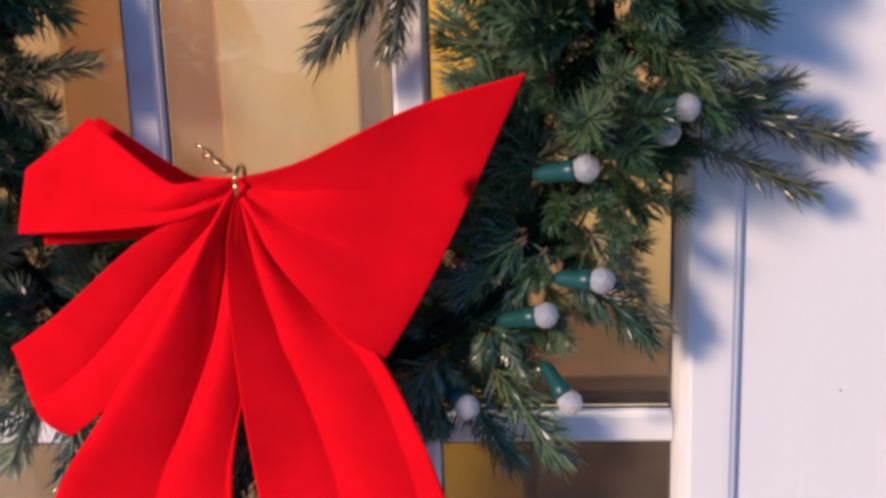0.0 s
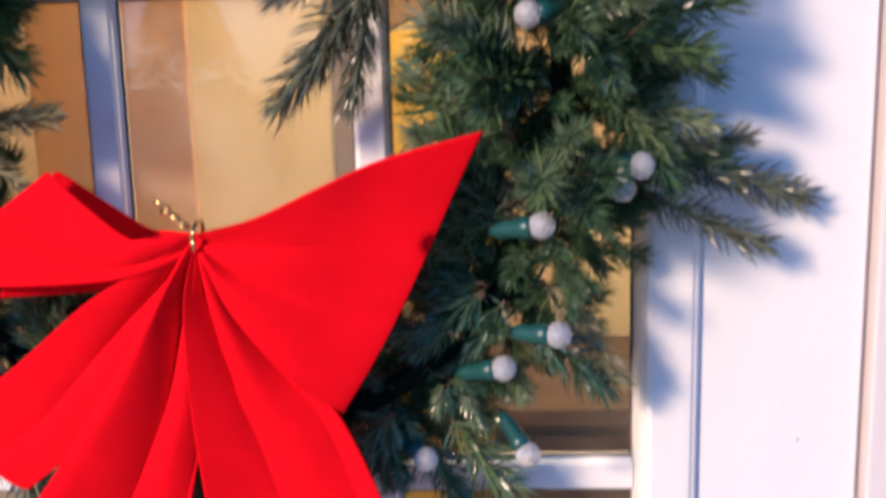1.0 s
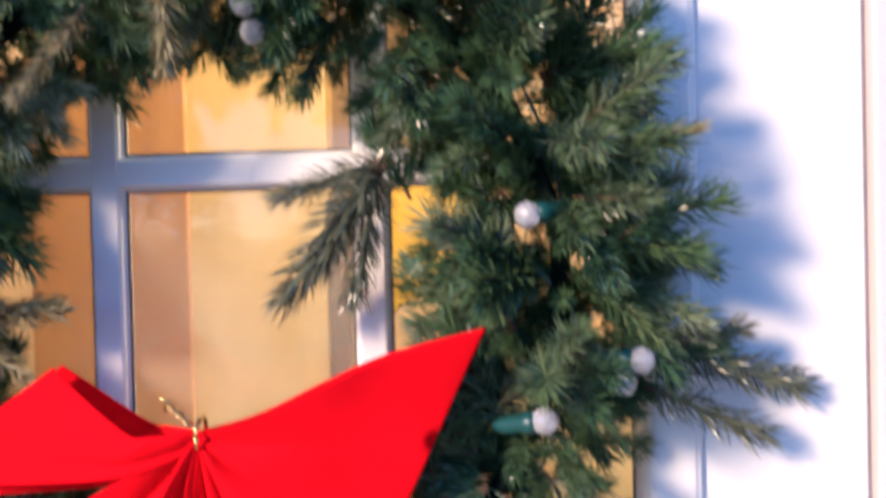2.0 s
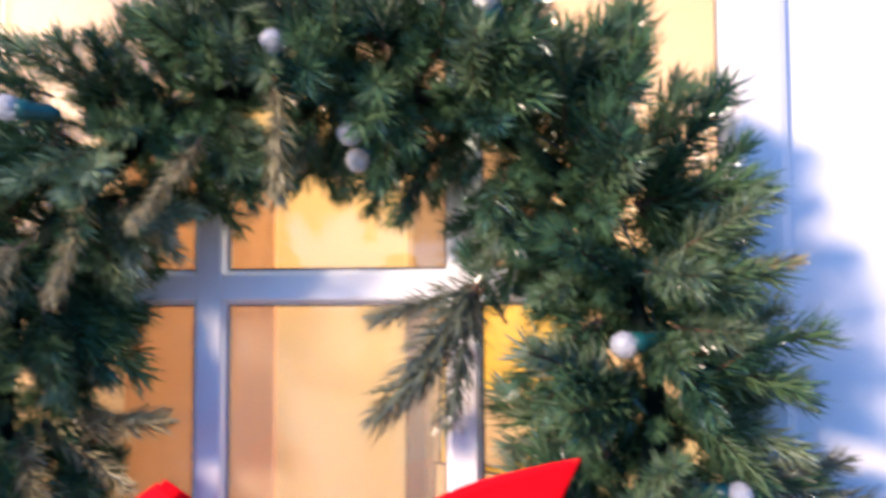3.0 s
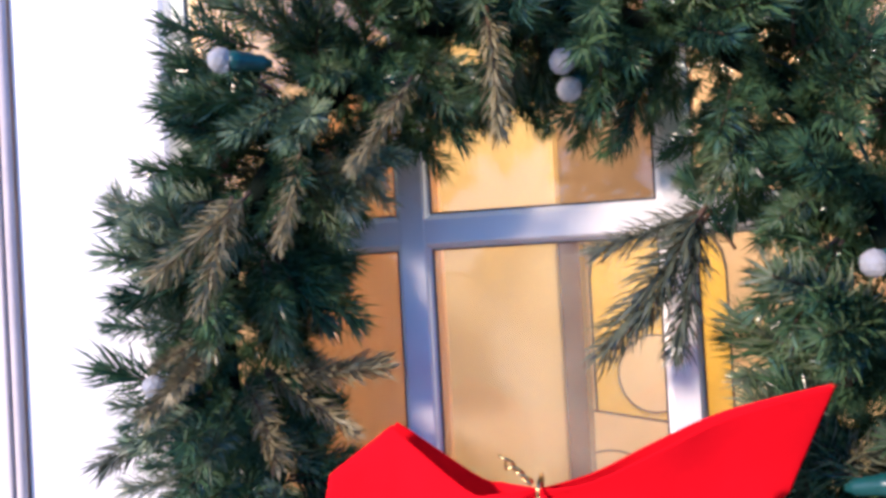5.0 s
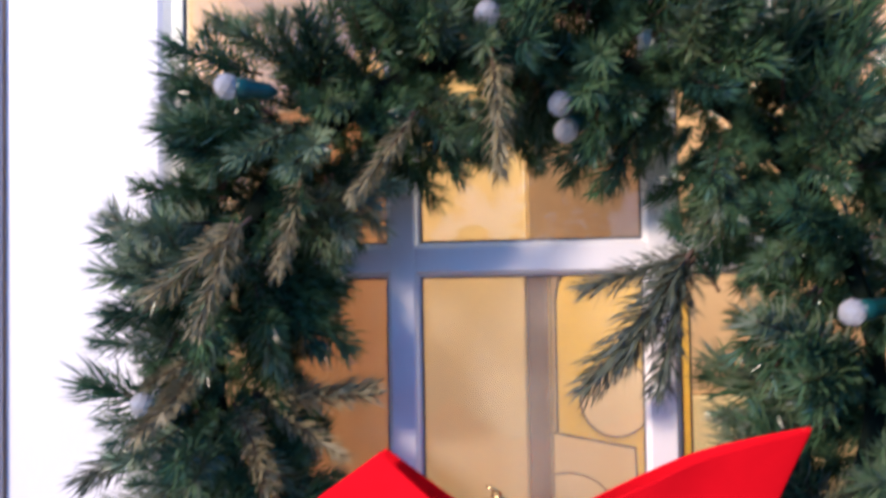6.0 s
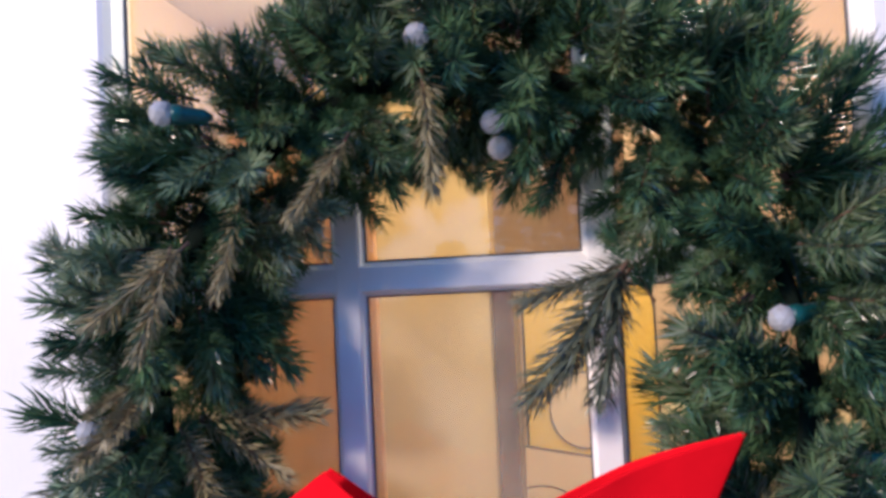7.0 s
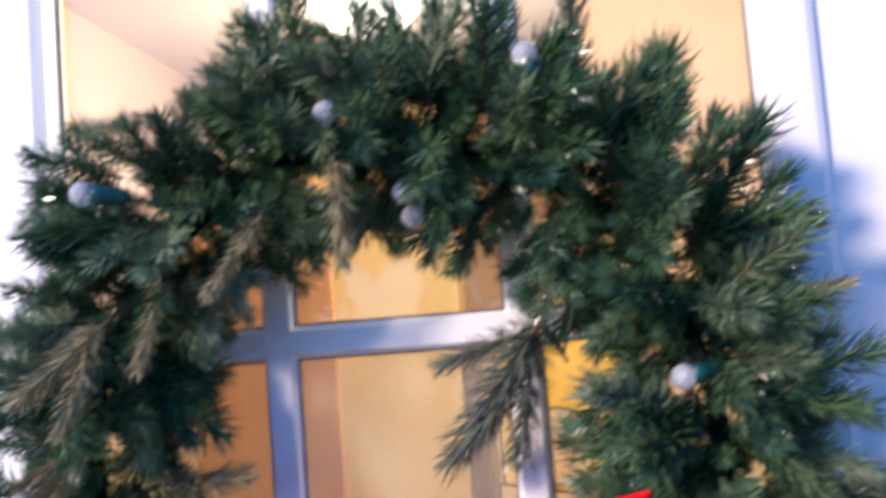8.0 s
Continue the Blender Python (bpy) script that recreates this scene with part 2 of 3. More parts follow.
MUNTIN = [(-0.0135, 0.026), (-0.0135, 0.0165), (-0.0115, 0.015), (-0.0112, 0.0115), (-0.0092, 0.0095), (0.0092, 0.0095), (0.0112, 0.0115), (0.0115, 0.015), (0.0135, 0.0165), (0.0135, 0.026)]
zs = [GZ0] + [z for z in ROWS_Z] + [GZ1]
xs = [GX0] + [x for x in COLS] + [GX1]
for x in COLS:
    part("muntin", bar(MUNTIN, (x, 0, GZ0), (x, 0, GZ1), (1, 0, 0)), PAINT, door)
for z in ROWS_Z:
    for x0, x1 in zip(xs, xs[1:]):
        part("muntin", bar(MUNTIN, (x0 + (0.0095 if x0 != GX0 else 0), 0.0006, z), (x1 - (0.0095 if x1 != GX1 else 0), 0.0006, z), (0, 0, 1)), PAINT, door)
for x0, x1 in zip(xs, xs[1:]):
    for z0, z1 in zip(zs, zs[1:]):
        p = part("pane", box(x0 + 0.0005, x1 - 0.0005, 0.0206, 0.0236, z0 + 0.0005, z1 - 0.0005), GLASS if z1 == GZ1 or x1 == GX1 else CLOUDY_GLASS, door)
        p.visible_shadow = False
        gx0, gx1 = x0 + (0.0136 if x0 != GX0 else 0.0004), x1 - (0.0136 if x1 != GX1 else 0.0004)
        gz0, gz1 = z0 + (0.0136 if z0 != GZ0 else 0.0004), z1 - (0.0136 if z1 != GZ1 else 0.0004)
        # thin dark strips draw the shade in the gap round each pane
        g = box(gx0, gx0 + 0.0016, 0.0180, 0.0203, gz0, gz1)
        box(gx1 - 0.0016, gx1, 0.0180, 0.0203, gz0, gz1, bm=g)
        box(gx0 + 0.0017, gx1 - 0.0017, 0.0180, 0.0203, gz0, gz0 + 0.0016, bm=g)
        box(gx0 + 0.0017, gx1 - 0.0017, 0.0180, 0.0203, gz1 - 0.0016, gz1, bm=g)
        part("gap_line", g, GAP_DARK, door, "dark strip for the shaded gap round the pane")
nail = turned([(0.0006, 0), (0.0008, 0.0004), (0.0004, 0.0006)], (0.397, -0.0002, 1.249), (0, -1, 0), 8)
part("nail_head", nail, SPECK, door)

# frame round the door, with rubber seals in the gaps
surround = thing("door_frame", (0, 0, 0), "cream painted door frame with grey rubber seal", "door frame", kind="structure")
part("jamb", box(-0.60, -0.4785, -0.010, 0.10, 0.0, 2.127, 0.002), CASING, surround)
part("jamb", box(0.4465, 0.57, -0.010, 0.10, 0.0, 2.127, 0.002), CASING, surround)
part("head_jamb", box(-0.60, 0.57, -0.010, 0.10, 2.128, 2.25, 0.002), CASING, surround)
part("seal", tube([(-0.4730, -0.003, 0.02), (-0.4730, -0.003, 1.0), (-0.4730, -0.003, 2.12)], 0.0048), SEAL, surround, "grey rubber seal", True)
part("seal", tube([(0.4440, 0.008, 0.02), (0.4440, 0.008, 1.0), (0.4440, 0.008, 2.12)], 0.0024), SEAL, surround, "grey rubber seal", True)
part("threshold", box(-0.48, 0.445, -0.06, 0.12, 0.0, 0.018, 0.004), BRASS, surround)

# ---- outside ----
for name, x0, x1 in (("wall_west", -3.4, -0.602), ("wall_east", 0.572, 3.4)):
    w = thing(name, (x0, 0, 0), "pale painted lap siding beside the front door", "wall", kind="structure")
    z = 0.0
    while z < 2.9:
        part("siding_board", bar([(0.0, 0.0), (0.0, -0.022), (0.148, -0.008), (0.148, 0.0)], (x0, 0.0, z), (x1, 0.0, z), (0, 0, 1)), SIDING, w)
        z += 0.15
    part("sheathing", box(x0, x1, 0.004, 0.12, 0.0, 2.9), SIDING, w)
solo("wall_over_door", box(-0.60, 0.57, -0.012, 0.12, 2.252, 2.9, 0.002), SIDING, "pale painted wall above the front door", "wall", kind="structure")
# unseen slab and lawn, added to bounce sunlight up onto the door
solo("porch_floor", box(-2.6, 2.6, -2.2, -0.062, -0.16, -0.004, 0.01), CONCRETE, "unseen pale grey concrete porch slab that bounces light to the door", "floor", kind="structure")
solo("ground", box(-400, 400, -400, 400, -0.4, -0.30), GRASS, "dull winter lawn reaching the horizon", "ground", kind="structure")

# ---- across the street: unseen house and trees, added to shape the panes' reflections ----
FAR_WALL = plain("grey_clapboard", (0.42, 0.41, 0.43), (0.36, 0.35, 0.37), 2, 0.7)
FAR_ROOF = plain("dark_shingle", (0.06, 0.055, 0.055), (0.04, 0.038, 0.038), 3, 0.9)
far_house = thing("house", (9.0, -32.0, -0.3), "unseen grey single-storey house added across the street", "house")
part("wall", box(4.0, 16.0, -40.0, -32.0, -0.3, 2.6), FAR_WALL, far_house)
gable = bar([(-4.6, 0.0), (0.0, 0.0), (4.6, 0.0)], (3.6, -36.0, 2.6), (16.4, -36.0, 2.6), (0, 1, 0))
for v in gable.verts:
    v.co.z = 4.6 if abs(v.co.y + 36.0) < 1 else 2.61
part("roof", gable, FAR_ROOF, far_house)
for x in (5.0, 8.2, 11.4, 14.0):
    wf = part("window", box(x, x + 1.3, -32.0, -31.94, 0.7, 2.0, 0.01), PAINT, far_house)
    pane = new("pane", finish("pane", box(x + 0.1, x + 1.2, -31.945, -31.93, 0.8, 1.9), material("dark_pane", (0.02, 0.02, 0.025), 0.1)[0]))
    adopt(pane, wf)
HEDGE = plain("hedge_green", (0.05, 0.07, 0.035), (0.02, 0.03, 0.018), 1.5, 0.9, 0.8, 12)
for k, (x, y, h) in enumerate(((-15.0, -30.0, 3.5), (-8.5, -27.0, 5.0), (-5.0, -33.0, 3.0), (-1.5, -26.0, 5.5), (1.8, -34.0, 3.6), (5.5, -24.0, 6.0), (17.0, -26.0, 6.5))):
    tree = thing("tree", (x, y, -0.3), "unseen bare-edged dark evergreen tree added across the street", "tree", "trees across the street")
    part("trunk", turned([(0.22, -0.3), (0.16, 1.2), (0.05, h * 0.9)], (x, y, 0)), BROWN, tree)
    crown = bmesh.new()
    r2 = random.Random(100 + k)
    for c in range(900):
        u = r2.random() ** 0.7
        a, rr = r2.uniform(0, 6.283), 2.1 * (1 - u) * r2.uniform(0.5, 1.05) + 0.1
        p = Vector((x + rr * math.cos(a), y + rr * math.sin(a), 0.5 + u * h))
        e = Vector((math.cos(a), math.sin(a), -0.35)) * r2.uniform(0.25, 0.5)
        w = Vector((-math.sin(a), math.cos(a), r2.uniform(-0.4, 0.4))) * 0.16
        crown.faces.new([crown.verts.new(p + q) for q in (w, e * 0.5 + w * 1.2, e, e * 0.5 - w * 1.2, -w)])
    part("crown", crown, HEDGE, tree)

# ---- the hall behind the glass ----
solo("hall_floor", box(-1.06, 1.5, 0.121, 3.3, -0.08, -0.002), OAK, "brown oak floor of the hall", "floor", kind="structure")
solo("hall_ceiling", box(-1.18, 1.62, 0.121, 3.42, 2.44, 2.52), CEILING, "cream painted hall ceiling", "ceiling", kind="structure")
solo("hall_wall_west", box(-1.18, -1.061, 0.121, 3.42, -0.08, 2.439), ROOM_TAN, "tan painted hall wall", "wall", kind="structure")
solo("hall_wall_east", box(1.501, 1.62, 0.121, 3.42, -0.08, 2.439), ROOM_WALL, "ochre painted hall wall", "wall", kind="structure")
solo("hall_wall_north", box(-1.06, 1.5, 3.301, 3.42, -0.08, 2.439), ROOM_WALL, "ochre painted end wall of the hall", "wall", kind="structure")
solo("hall_wall_inner", box(0.16, 1.5, 1.45, 1.55, 0.0, 2.439, 0.003), ROOM_WALL, "tan ochre painted wall behind the sideboard", "wall", kind="structure")
# added panel: its pale paint imitates the brighter light on the lower wall
solo("wainscot", box(0.16, 1.5, 1.436, 1.4495, 0.0, 1.32, 0.003), ROOM_CREAM, "added cream yellow panel that brightens the lower wall behind the sideboard", "wainscot", kind="structure")
# cream partition that ends beside the hall's opening
solo("hall_partition", box(-0.47, -0.126, 1.12, 1.22, 0.0, 2.05, 0.004), ROOM_OCHRE, "ochre cream painted partition inside the hall", "wall", kind="structure")
MAROON = plain("maroon_stained_wood", (0.11, 0.045, 0.032), (0.075, 0.032, 0.024), 7, 0.4, 0.1, 120, stretch=(5, 5, 0.5))
trim = solo("trim", box(-0.125, -0.085, 1.105, 1.235, 0.0, 1.62, 0.006), MAROON, "dark stained casing at the partition's end", "trim", kind="structure")


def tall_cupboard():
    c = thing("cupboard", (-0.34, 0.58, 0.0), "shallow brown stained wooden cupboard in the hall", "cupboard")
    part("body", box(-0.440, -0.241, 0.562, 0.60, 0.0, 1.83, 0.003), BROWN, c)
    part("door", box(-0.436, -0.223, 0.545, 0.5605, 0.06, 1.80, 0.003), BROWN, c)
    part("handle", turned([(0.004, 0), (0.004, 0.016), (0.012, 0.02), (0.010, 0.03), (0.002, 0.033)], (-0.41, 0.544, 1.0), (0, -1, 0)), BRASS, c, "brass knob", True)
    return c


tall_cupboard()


def sideboard():
    s = thing("sideboard", (0.75, 1.0, 0.0), "dark wooden sideboard against the hall wall", "sideboard")
    part("top", box(0.14, 1.35, 0.79, 1.25, 0.965, 0.995, 0.005), DARK_WOOD, s)
    part("body", box(0.17, 1.32, 0.83, 1.23, 0.10, 0.964, 0.003), DARK_WOOD, s)
    for k in range(3):
        x = 0.19 + k * 0.375
        d = part("door", box(x, x + 0.36, 0.812, 0.829, 0.14, 0.94, 0.004), DARK_WOOD, s)
        h = part("handle", turned([(0.004, 0), (0.004, 0.012), (0.011, 0.017), (0.002, 0.028)], (x + 0.32, 0.811, 0.6), (0, -1, 0)), BRASS, d, "brass knob", True)
    for x in (0.19, 1.26):
        for y in (0.84, 1.18):
            part("leg", turned([(0.016, 0.0), (0.022, 0.06), (0.024, 0.099)], (x + 0.02, y + 0.02, 0.0)), DARK_WOOD, s, smooth=True)
    return s


sideboard()


def outline_board(name, pts, y0, y1, mat, parent, label=""):
    bm = bmesh.new()
    front = [bm.verts.new((x, y0, z)) for x, z in pts]
    back = [bm.verts.new((x, y1, z)) for x, z in pts]
    bm.faces.new(front)
    bm.faces.new(back[::-1])
    for k in range(len(pts)):
        j = (k + 1) % len(pts)
        bm.faces.new((front[k], back[k], back[j], front[j]))
    return part(name, bm, mat, parent, label)


def arch(x0, x1, z0, z1, rise, n=10):
    """A board outline with a rounded top."""
    mid, half = (x0 + x1) / 2, (x1 - x0) / 2
    return [(x0, z0), (x1, z0)] + [(mid + half * math.cos(math.pi * k / n), z1 - rise + rise * math.sin(math.pi * k / n)) for k in range(n + 1)]


def ellipse(cx, cz, rx, rz, n=28):
    return [(cx + rx * math.cos(2 * math.pi * k / n), cz + rz * math.sin(2 * math.pi * k / n)) for k in range(n)]


def display_board():
    """Layered card: every panel has a dark edge card a little larger behind it."""
    b = thing("display_board", (0.03, 1.30, 0.0), "plain yellow and tan layered cardboard display board", "display board")
    outline_board("backing", arch(-0.086, 0.196, 0.0, 1.664, 0.12), 1.304, 1.309, INK, b, "dark brown edge")
    outline_board("panel", arch(-0.080, 0.190, 0.0, 1.657, 0.12), 1.299, 1.3035, YELLOW, b, "yellow card panel")
    for k, (cx, cz, rx, rz) in enumerate(((0.040, 1.332, 0.072, 0.078), (-0.060, 1.075, 0.100, 0.100), (0.190, 1.060, 0.150, 0.120))):
        outline_board("edge", ellipse(cx, cz, rx + 0.004, rz + 0.004), 1.2945 - 0.008 * (k > 0), 1.2985 - 0.008 * (k > 0), INK, b, "dark brown edge")
        outline_board("disc", ellipse(cx, cz, rx, rz), 1.290 - 0.008 * (k > 0), 1.2942 - 0.008 * (k > 0), TAN_CARD, b, "tan card disc")
    outline_board("edge", [(-0.098, 1.0), (0.088, 1.0), (0.080, 1.232), (-0.094, 1.262)], 1.2945, 1.2985, INK, b, "dark brown edge")
    outline_board("panel", [(-0.093, 1.0), (0.083, 1.0), (0.075, 1.227), (-0.089, 1.256)], 1.290, 1.2942, TAN_CARD, b, "tan card panel")
    outline_board("strut", [(0.0, 0.0), (0.06, 0.0), (0.06, 1.0), (0.0, 1.0)], 1.31, 1.40, TAN_CARD, b)
    return b


display_board()


def ceiling_lamp():
    c = thing("ceiling_lamp", (-0.35, 1.50, 2.439), "lit round ceiling lamp with a glass dome", "lamp")
    part("base", turned([(0.15, 2.425), (0.16, 2.43), (0.16, 2.4385)], (-0.35, 1.50, 0)), BRASS, c, "brass rim", True)
    part("shade", turned([(0.01, 2.325), (0.06, 2.337), (0.11, 2.36), (0.14, 2.395), (0.146, 2.4245)], (-0.35, 1.50, 0)), LAMP_GLASS, c, "glowing glass dome", True)
    return c


hall_lamp = ceiling_lamp()
# unseen second lamp, added to brighten the partition, board and right wall
copy_thing(hall_lamp, pose(0.30, 0.45, 2.439))
# the 24 W light belongs to the added lamp; both hang below their domes
for x, y, watts in ((-0.35, 1.50, 16), (0.30, 0.45, 24)):
    bulb_light = new("hall_light", bpy.data.lights.new("hall_light", "POINT"))
    bulb_light.data.energy, bulb_light.data.color, bulb_light.data.shadow_soft_size = watts, (1.0, 0.75, 0.42), 0.12
    bulb_light.location = (x, y, 2.1)


# ---- the wreath ----
WX, WZ, WR = -0.02, 1.515, 0.235
wreath = thing("wreath", (WX, -0.03, WZ - 0.30), "artificial green pine wreath hung on the glass door", "wreath")


def tip_mesh(name, seed, length, count, needle, width, spread, mat, droop=0.0):
    """One branch tip along +z: a tapered stem and flat needles that lean forward all round it."""
    rnd = random.Random(seed)
    bend = (rnd.uniform(-0.12, 0.12), rnd.uniform(-0.12, 0.12))

    def at(u):
        return Vector((bend[0] * length * u * u, (bend[1] - droop) * length * u * u, length * u))

    stem = finish(name, tube([at(k / 6) for k in range(7)], 0.0017, 5, 0.4), STEM, True)
    bm = bmesh.new()
    for k in range(count):
        u = 0.06 + 0.94 * (k + rnd.random()) / count
        turn = k * 2.39996 + rnd.uniform(-0.5, 0.5)
        lean = radians(spread * (1.0 - 0.38 * u) + rnd.uniform(-16, 16))
        out = Vector((math.cos(turn), math.sin(turn), 0))
        d = (out * math.sin(lean) + Vector((0, 0, 1)) * math.cos(lean)).normalized()
        side = d.cross(out).normalized()
        twist = rnd.uniform(-0.9, 0.9)
        side = (side * math.cos(twist) + d.cross(side) * math.sin(twist)).normalized()
        n = needle * rnd.uniform(0.75, 1.15) * (0.8 if u > 0.9 else 1.0)
        w = width * rnd.uniform(0.8, 1.2)
        p = at(u)
        sag = out * (-0.10 * n) + Vector((0, 0, 0.05 * n))
        a, b = bm.verts.new(p + side * w * 0.35), bm.verts.new(p - side * w * 0.35)
        c, e = bm.verts.new(p + d * n * 0.6 - side * w * 0.5), bm.verts.new(p + d * n * 0.6 + side * w * 0.5)
        g = bm.verts.new(p + d * n + sag)
        bm.faces.new((a, b, c, e))
        bm.faces.new((e, c, g))
    me = bpy.data.meshes.new("needles")
    bm.to_mesh(me)
    bm.free()
    me.materials.append(mat)
    return stem, me


GREEN_TIPS = [tip_mesh("branch_tip", 10 + k, 0.078 + 0.004 * (k % 3), 200 + 15 * (k % 4), 0.0290 + 0.0012 * (k % 3), 0.0017, 58 + 4 * (k % 3), NEEDLE) for k in range(8)]
LIT_TIPS = [tip_mesh("branch_tip", 80 + k, 0.080, 220, 0.0285, 0.0017, 60, NEEDLE_LIT) for k in range(4)]
BROWN_TIPS = [tip_mesh("branch_tip", 40 + k, 0.10, 260, 0.0225, 0.0014, 60, NEEDLE_BROWN) for k in range(4)]
OLIVE_TIPS = [tip_mesh("branch_tip", 60 + k, 0.10, 300, 0.0265, 0.0015, 58, NEEDLE_OLIVE) for k in range(4)]


def ring_point(angle, across, r):
    """A point of the wreath: angle round the ring from the top clockwise, across: 0 towards the viewer, 90 outwards, -90 inwards."""
    rad = Vector((math.sin(angle), 0, math.cos(angle)))
    return Vector((WX, -0.055, WZ)) + rad * WR + (rad * math.sin(across) + Vector((0, -1, 0)) * math.cos(across)) * r


def tip_pose(p, d, roll, size):
    q = Vector(d).normalized().to_track_quat("Z", "Y")
    return Matrix.Translation(p) @ q.to_matrix().to_4x4() @ pose(0, 0, 0, 0, 0, roll) @ Matrix.Diagonal((size, size, size, 1))


def add_tip(me, m):
    ob = new("branch_tip", me[0])
    adopt(ob, wreath)
    ob.matrix_basis = m
    tuft = new("needles", me[1])
    tuft.parent = ob
    tagged(tuft, kind="stuff")
    return ob


# hidden wire ring with wrapped core, coloured near-black as shade between the branches
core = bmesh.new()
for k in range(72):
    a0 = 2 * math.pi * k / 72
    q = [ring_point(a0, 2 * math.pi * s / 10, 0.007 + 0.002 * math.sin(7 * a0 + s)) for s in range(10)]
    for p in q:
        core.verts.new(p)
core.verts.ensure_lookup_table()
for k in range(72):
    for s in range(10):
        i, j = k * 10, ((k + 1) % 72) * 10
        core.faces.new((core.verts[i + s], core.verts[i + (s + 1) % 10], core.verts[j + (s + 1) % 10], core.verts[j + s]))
part("core", core, plain("gap_shade_core", (0.010, 0.016, 0.010), (0.005, 0.008, 0.006), 40, 0.95, spec=0.05), wreath, smooth=True)



LAMPS = (
    ((0.2615, -0.099, 1.468), (-1, 0.3, 0.05)), ((0.252, -0.085, 1.452), (-1, 0.6, 0.0)), ((0.1985, -0.111, 1.433), (-1, 0.3, -0.15)), ((0.2095, -0.098, 1.359), (-1, 0.3, 0.0)),
    ((0.190, -0.077, 1.269), (-0.5, 0.4, 0.7)), ((0.174, -0.085, 1.333), (-1, 0.3, -0.2)), ((0.120, -0.080, 1.267), (-0.6, 0.5, 0.4)), ((0.1915, -0.098, 1.562), (1, 0.3, 0.15)),
    ((0.1065, -0.135, 1.780), (0.4, 0.6, -0.7)), ((0.0115, -0.090, 1.704), (0.8, 0.3, 0.5)), ((0.014, -0.075, 1.688), (0.7, 0.5, 0.6)), ((-0.033, -0.124, 1.759), (0.0, 0.5, -1)),
    ((-0.2075, -0.137, 1.718), (1, 0.4, -0.1)), ((-0.296, -0.088, 1.499), (0.8, 0.5, -0.1)),
)


def hides_lamp(base, d, reach, margin=0.016):
    """Whether a tip would grow in front of one of the lamps."""
    e = Vector(base) + d.normalized() * reach
    for at, away in LAMPS:
        for k in range(9):
            q = Vector(base).lerp(e, k / 8)
            if math.hypot(q.x - at[0], q.z - at[2]) < margin and q.y < at[1] + 0.008:
                return True
    return False


def clear_of_bow(base, d, reach):
    """Bends a tip that would stick through the bow back behind it."""
    e = Vector(base) + d.normalized() * reach
    if -0.20 < e.x < 0.17 and e.z < 1.50 and e.y < -0.066 and not (e.z > 1.44 and (e.x < -0.12)):
        d = d.normalized()
        d.y = (-0.066 - base[1]) / reach
    return d


def sprig(rnd, angle, across, spread):
    """One tip of a branch: its base, way and size."""
    rad = Vector((math.sin(angle), 0, math.cos(angle)))
    tan = Vector((math.cos(angle), 0, -math.sin(angle)))
    out = rad * math.sin(across) + Vector((0, -1, 0)) * math.cos(across)
    d = out + tan * spread + Vector((0, 0, -0.12)) + Vector((0, -0.15, 0))
    base = ring_point(angle, across, 0.030)
    inner = math.sin(across) < -0.5
    deg = math.degrees(angle) % 360
    size = rnd.uniform(0.78, 1.0) * ((0.92 if 235 < deg < 300 else 1.0 if 70 < deg < 122 else 0.72) if inner else 1.0)
    size *= 1.0 - 0.22 * max(0.0, math.cos(across))
    if 15 < deg < 95 and math.sin(across) > 0.2:
        size *= (1.07 if deg < 68 else 0.94)
    if 300 < deg < 342 and math.sin(across) > 0.2:
        size *= 0.86
    if (deg > 342 or deg < 22) and math.sin(across) > 0.2:
        size *= 1.08
    if 236 < deg < 284 and math.sin(across) > 0.2:
        size *= 0.70
    if 104 < deg < 165 and math.sin(across) > 0.35:
        size *= 0.5
    return base, clear_of_bow(base, d, 0.095 * size), size


rnd = random.Random(5)
BRANCHES = 74
for k in range(BRANCHES):
    angle = 2 * math.pi * (k + rnd.uniform(-0.35, 0.35)) / BRANCHES
    across = radians((-85, 10, 80, -40, 50)[k % 5] + rnd.uniform(-14, 14))
    swing = rnd.choice((-1, 1)) * rnd.uniform(0.1, 0.8)
    brown = rnd.random() < 0.08 and angle > math.pi
    # mostly on the left, where the lighter colour stands in for stronger light
    lit_side = rnd.random() < (0.6 if 215 < math.degrees(angle) % 360 < 325 else 0.05)
    for step in (-0.42, -0.12, 0.16, 0.44):
        base, d, size = sprig(rnd, angle + 0.03 * step, across + rnd.uniform(-0.5, 0.5), swing + step + rnd.uniform(-0.1, 0.1))
        for attempt in range(6):
            if not hides_lamp(base, d, 0.1 * size):
                break
            base, d, size = sprig(rnd, angle + rnd.uniform(-0.1, 0.1), across + rnd.uniform(-0.6, 0.6), rnd.uniform(-0.9, 0.9))
        else:
            continue
        add_tip(rnd.choice(BROWN_TIPS if brown else LIT_TIPS if lit_side else GREEN_TIPS), tip_pose(base, d, rnd.uniform(0, 360), size * 1.06))

# the uncounted rest of the foliage, deeper in
verts, faces = [], []
